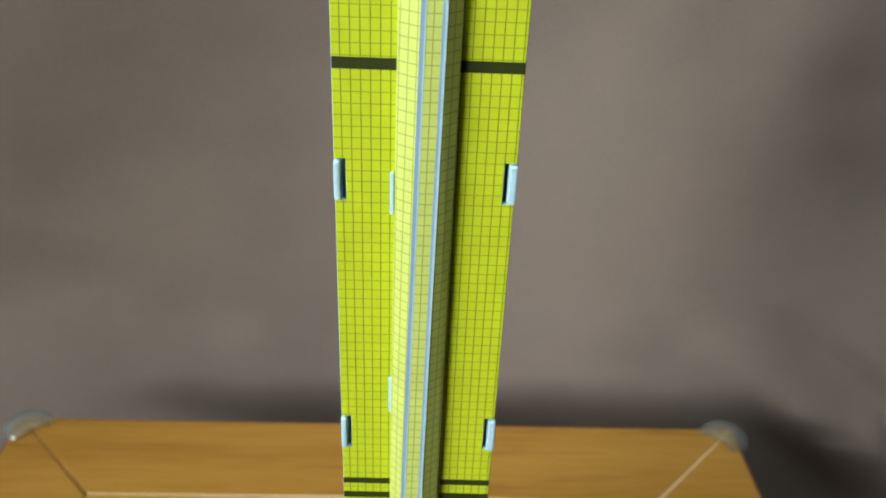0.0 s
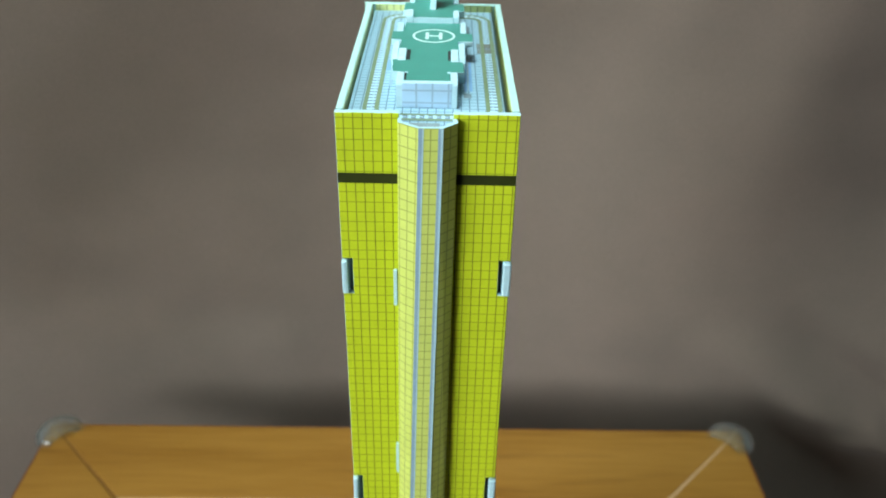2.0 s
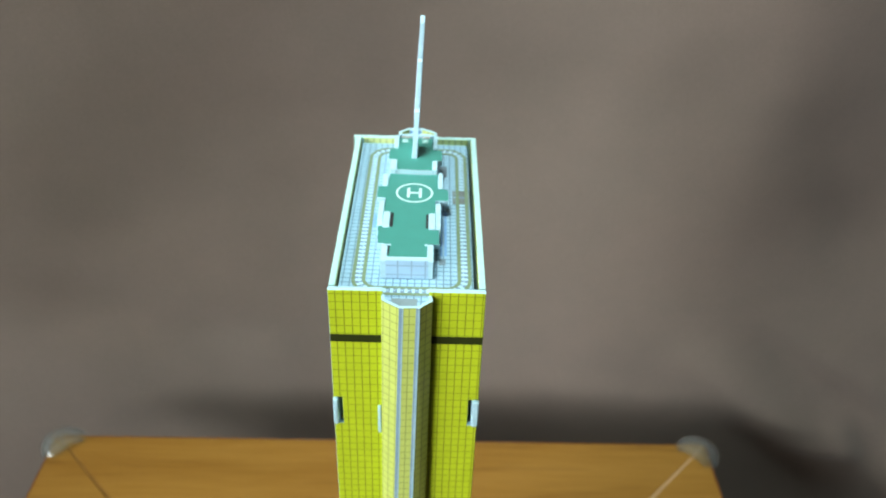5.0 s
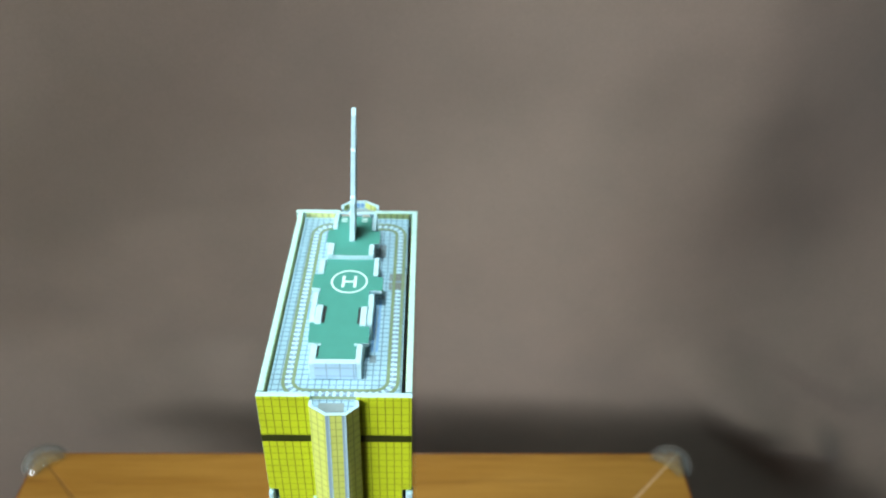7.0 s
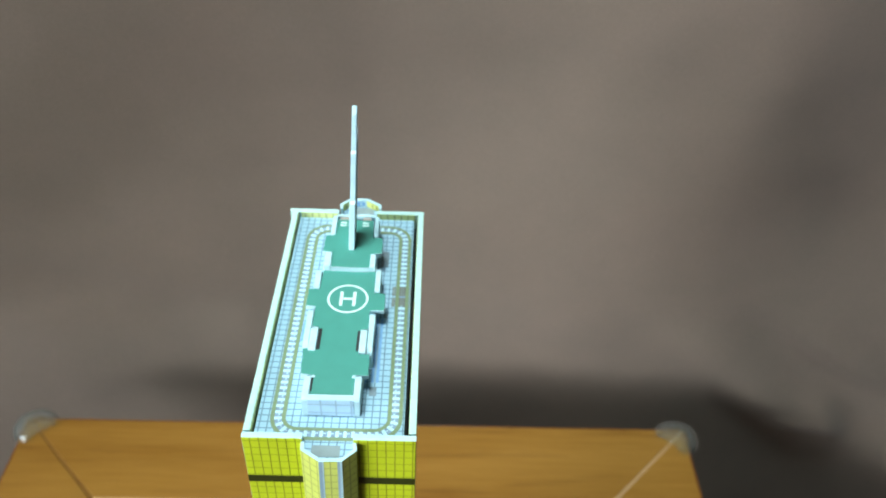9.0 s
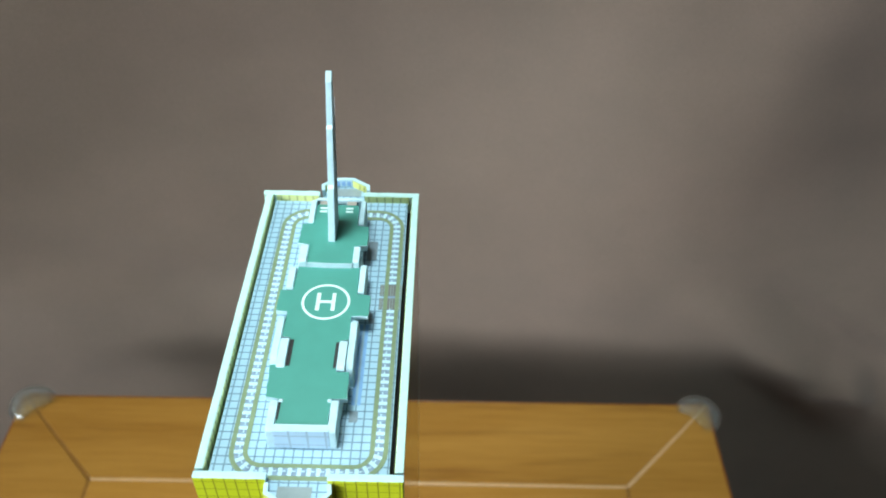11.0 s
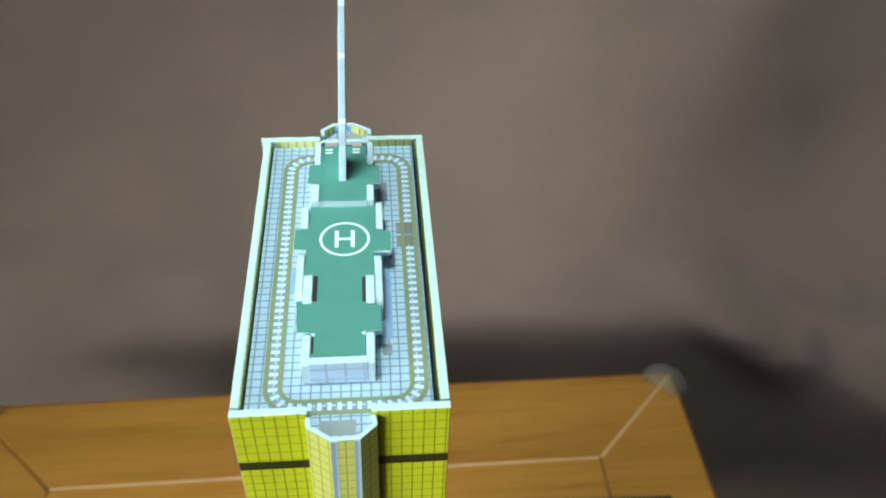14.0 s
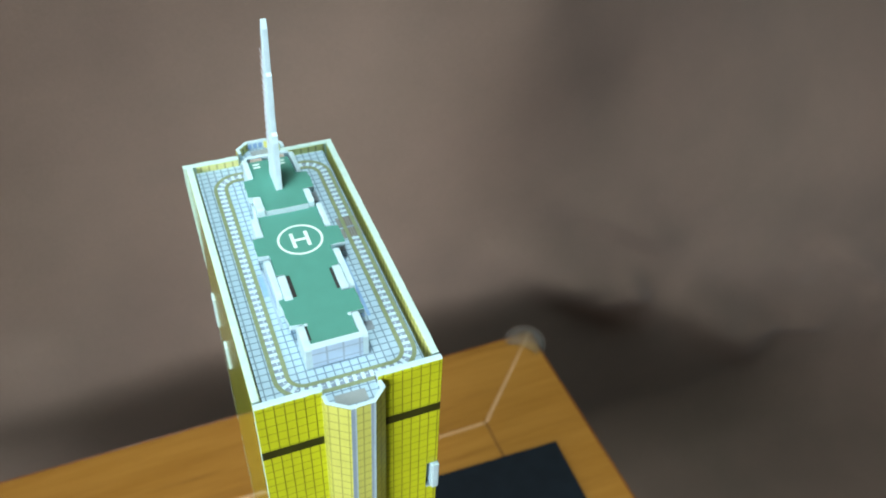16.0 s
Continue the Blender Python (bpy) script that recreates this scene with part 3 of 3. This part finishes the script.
# roof deck with the printed railway loop
bm = mbox(-19.9, 19.15, T + 0.1, D - T - 0.1, -3.6, -2.4, 0.05)
plan_uv(bm)
deck = part("roof_deck", bm, deck_print, tower, "pale blue tiled roof deck")
part("deck_lip", mbox(-6.6, 6.0, -0.2, T + 0.1, -3.6, -2.45, 0.05), foam, deck)
# black block for a notch's shade, and black sheet darkening the gaps round the deck
part("gap_shade", mbox(6.15, 7.0, -0.35, 1.3, -2.44, -1.5, 0.0), shade_black, deck, "black block for the shade of a notch beside the bay")
part("under_deck_shade", mbox(-19.7, 19.7, T + 0.05, D - T - 0.05, -8.0, -6.0, 0.0), shade_black, tower)


def loop(x0, x1, y0, y1, r):
    pts = []
    for cx, cy, a0 in ((x1 - r, y0 + r, -90), (x1 - r, y1 - r, 0), (x0 + r, y1 - r, 90), (x0 + r, y0 + r, 180)):
        for k in range(9):
            an = radians(a0 + 90 * k / 8)
            pts.append((cx + r * math.cos(an), cy + r * math.sin(an)))
    return pts


def scaled(pts):
    return [(x / 1000, y / 1000) for x, y in pts]


zt = (H - 2.4) / 1000
TX_L, TX_R, TY_F, TY_B = -14.45, 16.55, 2.95, 88.6
MID = loop(TX_L, TX_R, TY_F, TY_B, 5.5)
part("track_bed", strip_loop(scaled(MID), 0.00115, zt - 0.0001, zt + 0.00008), ballast_ink, deck, "printed railway loop")
for grow in (-1.5, 1.5):
    x0, x1, y0, y1 = TX_L - grow, TX_R + grow, TY_F - grow, TY_B + grow
    part("rail", strip_loop(scaled(loop(x0, x1, y0, y1, 5.5 + grow)), 0.00053, zt - 0.0001, zt + 0.00016), rail_ink, deck, "olive rail line")
# sleepers, one by one along the loop
bm = box(-0.00044, 0.00044, -0.00098, 0.00098, 0, 0.00018)
box(0.00046, 0.00125, 0.00010, 0.00036, 0, 0.00015, 0, bm)
sleeper_mesh = bpy.data.meshes.new("sleeper")
bm.to_mesh(sleeper_mesh)
bm.free()
sleeper_mesh.materials.append(sleeper_ink)
dense = [Vector(p) for p in MID] + [Vector(MID[0])]
length = sum((q - p).length for p, q in zip(dense, dense[1:]))
count = round(length / 2.08)
for k in range(count):
    s = length * (k + 0.5) / count
    for p, q in zip(dense, dense[1:]):
        d = (q - p).length
        if s <= d:
            break
        s -= d
    c = p + (q - p) * (s / d)
    if c.x > 10 and 50.8 < c.y < 60.9:
        continue
    ob = new("sleeper", sleeper_mesh)
    ob.parent = deck
    ob.matrix_basis = pose(c.x / 1000, c.y / 1000, zt, 0, 0, math.degrees(math.atan2(q.y - p.y, q.x - p.x)))

for x0, x1, y0, y1, z, m, n in ((8.9, 11.6, 69.8, 77.2, -2.3, slate_ink, "hatch_print"), (9.2, 10.0, 21.0, 46.0, -2.33, pipe_blue, "pipe_print"), (10.6, 11.4, 21.0, 46.0, -2.33, pipe_blue, "pipe_print"), (10.0, 10.6, 21.0, 46.0, -2.36, blue_ink, "pipe_print"), (11.2, 12.6, 46.6, 48.2, -2.3, slate_ink, "hatch_print"), (9.0, 11.0, 16.2, 19.2, -2.32, slate_ink, "hatch_print"), (-12.2, -10.9, 36.0, 44.0, -2.33, pipe_blue, "pipe_print"), (-10.9, -10.0, 24.0, 46.0, -2.34, blue_ink, "pipe_print")):
    part(n, mbox(x0, x1, y0, y1, -2.42, z, 0.0), m, deck)
for x in (TX_R - 1.5, TX_R + 1.5):
    part("rail_over_platform", mbox(x - 0.36, x + 0.36, 51.3, 60.4, -2.35, -2.18, 0.0), rail_ink, deck)
for y0, y1 in ((51.4, 55.4), (56.2, 60.3)):
    for x0, x1 in ((13.4, 14.4), (15.6, 17.5), (18.7, 19.1)):
            part("platform_print", mbox(x0, x1, y0, y1, -2.42, -2.28, 0.0), platform_ink, deck, "brown printed pane beside the track")
            for k in (0.33, 0.66):
                x = x0 + (x1 - x0) * k
                part("glazing_line", mbox(x - 0.09, x + 0.09, y0, y1, -2.30, -2.25, 0.0), grey_ink, deck)

# ---------------------------------------------------------------- roof house with the helicopter pad
PAD, WALLTOP = 3.8, 4.15
body_outline = [(-6.6, 10.6), (5.8, 10.6), (7.4, 18), (7.6, 26), (8.6, 43), (8.6, 60), (7.0, 84), (-7.0, 84), (-8.6, 60), (-8.6, 43), (-7.6, 26), (-7.6, 18)]
bm = mprism(body_outline, -2.4, PAD - 1.5, 0.1)
house = part("roof_house", bm, foam, tower, "white foam roof house")
pad_outline = [(-6.2, 10.8), (5.4, 10.8), (5.4, 18), (9.0, 18.1), (8.7, 25.8), (5.6, 25.9), (5.6, 35.2), (7.6, 35.4), (7.6, 43.1), (11.6, 43.2), (11.7, 50.3), (8.3, 50.8), (8.2, 60.5), (-7.9, 60.5), (-8.2, 51.8), (-11.4, 51.8), (-11.3, 44.6), (-8.5, 44.3), (-8.5, 36.2), (-6.5, 35.9), (-6.5, 27.6), (-10.0, 27.4), (-9.4, 18.2), (-6.5, 17.8)]
bm = mprism(hand_cut(pad_outline, 0.16), PAD - 1.5, PAD, 0.08)
for f in bm.faces:
    f.material_index = 1 if f.normal.z > 0.8 else 0
part("pad_plate", bm, [foam, green_print], house, "green printed landing deck")
UP = 5.6
up_outline = [(-5.6, 60.0), (6.2, 60.0), (6.2, 66.5), (9.6, 67.0), (9.4, 74.5), (6.4, 75.0), (6.0, 83.5), (-5.5, 83.5), (-6.0, 75.5), (-8.7, 75.2), (-8.9, 67.5), (-6.0, 67.0)]
bm = mprism(hand_cut(up_outline, 0.16), PAD - 0.2, UP, 0.08)
for f in bm.faces:
    f.material_index = 1 if f.normal.z > 0.8 else 0
part("upper_plate", bm, [foam, green_print], house, "raised green deck under the mast")


def upright(x0, x1, y0, y1, z1, label="white foam wall edge"):
    along_y = y1 - y0 > x1 - x0
    a0, a1 = (y0, y1) if along_y else (x0, x1)
    r = min(0.9, (a1 - a0) * 0.3) if a1 - a0 < 12 else 2.6
    top = [(a1 - r + r * math.sin(radians(k * 15)), z1 - r + r * math.cos(radians(k * 15))) for k in range(6, -1, -1)]
    top += [(a0 + r - r * math.sin(radians(k * 15)), z1 - r + r * math.cos(radians(k * 15))) for k in range(7)]
    outline = hand_cut([(a0, -2.4), (a1, -2.4)] + top, 0.2, 1.2, lambda p, q: p[1] > 0 and q[1] > 0)
    c0, c1 = (x0, x1) if along_y else (y0, y1)
    bm = prism(outline, c0, c1, 0.00022, (lambda a, z, c: mm(c, a, z)) if along_y else (lambda a, z, c: mm(a, c, z)))
    return part("foam_wall", bm, foam, house, label)


bm = printed(mbox(-6.6, 5.8, 9.0, 10.9, -2.4, WALLTOP, 0.2), (0, -1, 0), (1, 0, 0), (1.0, 0))
part("parapet", bm, [foam, stone_print], house, "white front parapet with printed stone joints")
upright(-8.1, -6.25, 9.1, 17.6, WALLTOP)
upright(-6.3, -5.3, 16.8, 17.7, WALLTOP - 0.1)
upright(4.6, 5.55, 17.0, 17.9, WALLTOP - 0.1)
upright(5.5, 7.3, 9.1, 17.8, WALLTOP)
for x0, x1, y0, y1, face in ((-10.3, -8.6, 28.0, 43.8, -10.3), (7.7, 9.4, 26.2, 42.8, 9.4)):
    upright(x0, x1, y0, y1, WALLTOP)
    # blue print on the outer faces; on the right it paints grey-blue shading
    for k in range(3):
        part("blue_face_patch", mbox(face - 0.05, face + 0.05, y0 + 1.8 + k * 4.3, y0 + 5.2 + k * 4.3, -1.4, 1.2, 0.0), pipe_blue, house, "blue print, on the right wall standing for shading")
upright(-8.5, -6.4, 26.6, 35.6, WALLTOP + 0.3)
upright(5.6, 7.6, 26.2, 35.0, WALLTOP + 0.3)
upright(-10.0, -8.2, 52.3, 60.3, WALLTOP)
upright(8.4, 10.0, 51.3, 61.5, WALLTOP)
upright(-7.8, -5.7, 60.2, 66.8, UP + 0.6)
upright(6.3, 8.0, 60.2, 66.3, UP + 0.6)
upright(-7.2, -5.7, 75.6, 85.2, UP + 0.6)
upright(6.6, 8.0, 75.2, 85.2, UP + 0.6)
upright(-7.1, 7.9, 85.2, 86.1, UP + 0.5)

for x0, x1 in ((-4.9, -1.5), (2.6, 5.2)):
    part("hatch_print", mbox(x0, x1, 83.6, 85.1, UP - 1.2, UP - 0.1, 0.0), beige_ink, house, "beige printed panel")

# black plates on the deck, painting the shade of slits beside the foam walls
for x0, x1, y0, y1 in ((-6.35, -5.35, 27.2, 35.2), (4.75, 5.55, 26.8, 34.6), (-6.2, -5.7, 12.2, 17.4)):
    part("slit_shade", mbox(x0, x1, y0, y1, PAD - 0.05, PAD + 0.07, 0.0), shade_black, house, "thin black plate for the shade in a slit")

# marking: ring and letter H
ring = [(0.7 + 5.75 * math.cos(radians(k * 5)), 47.9 + 5.75 * math.sin(radians(k * 5))) for k in range(72)]
part("ring_marking", strip_loop(scaled(ring), 0.00032, (H + PAD - 0.05) / 1000, (H + PAD + 0.05) / 1000), marking_white, house, "white painted ring")
for n, x0, x1, y0, y1 in (("letter_stroke", -1.7, -0.75, 44.9, 50.9), ("letter_stroke", 2.15, 3.1, 44.9, 50.9), ("letter_stroke", -0.75, 2.15, 47.45, 48.3)):
    part(n, mbox(x0, x1, y0, y1, PAD - 0.05, PAD + 0.06, 0.0), marking_white, house, "white letter H")

# mast: a stepped foam plate on edge
front_edge = [(68.2, -0.1), (69.8, 16.6), (71.0, 17.2), (71.9, 33.6), (72.8, 34.2), (73.4, 45.9), (74.4, 48.2)]
back_edge = [(75.0, 48.0), (75.6, 46.0), (75.8, 37.0), (76.6, 36.4), (76.6, 22.6), (77.4, 22.0), (77.2, 8.0), (76.8, -0.1)]
outline = hand_cut([(y, UP + z) for y, z in front_edge + back_edge], 0.2, 2.0)
bm = prism(outline, -0.85, 1.0, 0.00015, lambda y, z, x: mm(x * (1 - (z - UP) * 0.0045) + (z - UP) * 0.041, y, z))
mast_foam = mottled("mast_foam", (0.54, 0.75, 0.85), 0.06, 500, 0.7, 0.3, 3000, 0.0001)
mast = part("mast", bm, mast_foam, tower, "stepped white foam mast")

# printed lattice on both faces of the mast, and small marks on the raised deck
lattice_ink = mottled("lattice_ink", (0.40, 0.40, 0.46), 0.15, 400, 0.5)
for x, side in ((-0.85, -1), (1.0, 1)):
    for k in range(13):
        z = 12 + k * 2.1
        y = 73.9 + 0.05 * (z - 16) + (0 if z < 31 else -0.2)
        dx = x * (1 - z * 0.0045) + z * 0.041 + side * 0.06
        bm = prism([(y, UP + z), (y + 0.5, UP + z), (y + 3.2, UP + z + 1.7), (y + 2.7, UP + z + 1.7)], dx - 0.06, dx + 0.06, 0.0, lambda yy, zz, xx: mm(xx, yy, zz))
        part("lattice_bar", bm, lattice_ink, mast, "grey printed lattice bar")
for x0, x1, y0, y1 in ((-4.6, -2.6, 80.2, 80.9), (-4.6, -2.6, 81.6, 82.3), (2.6, 4.6, 80.2, 80.9), (2.6, 4.6, 81.6, 82.3)):
    part("deck_mark", mbox(x0, x1, y0, y1, UP - 0.05, UP + 0.08, 0.0), marking_white, house, "small white mark")
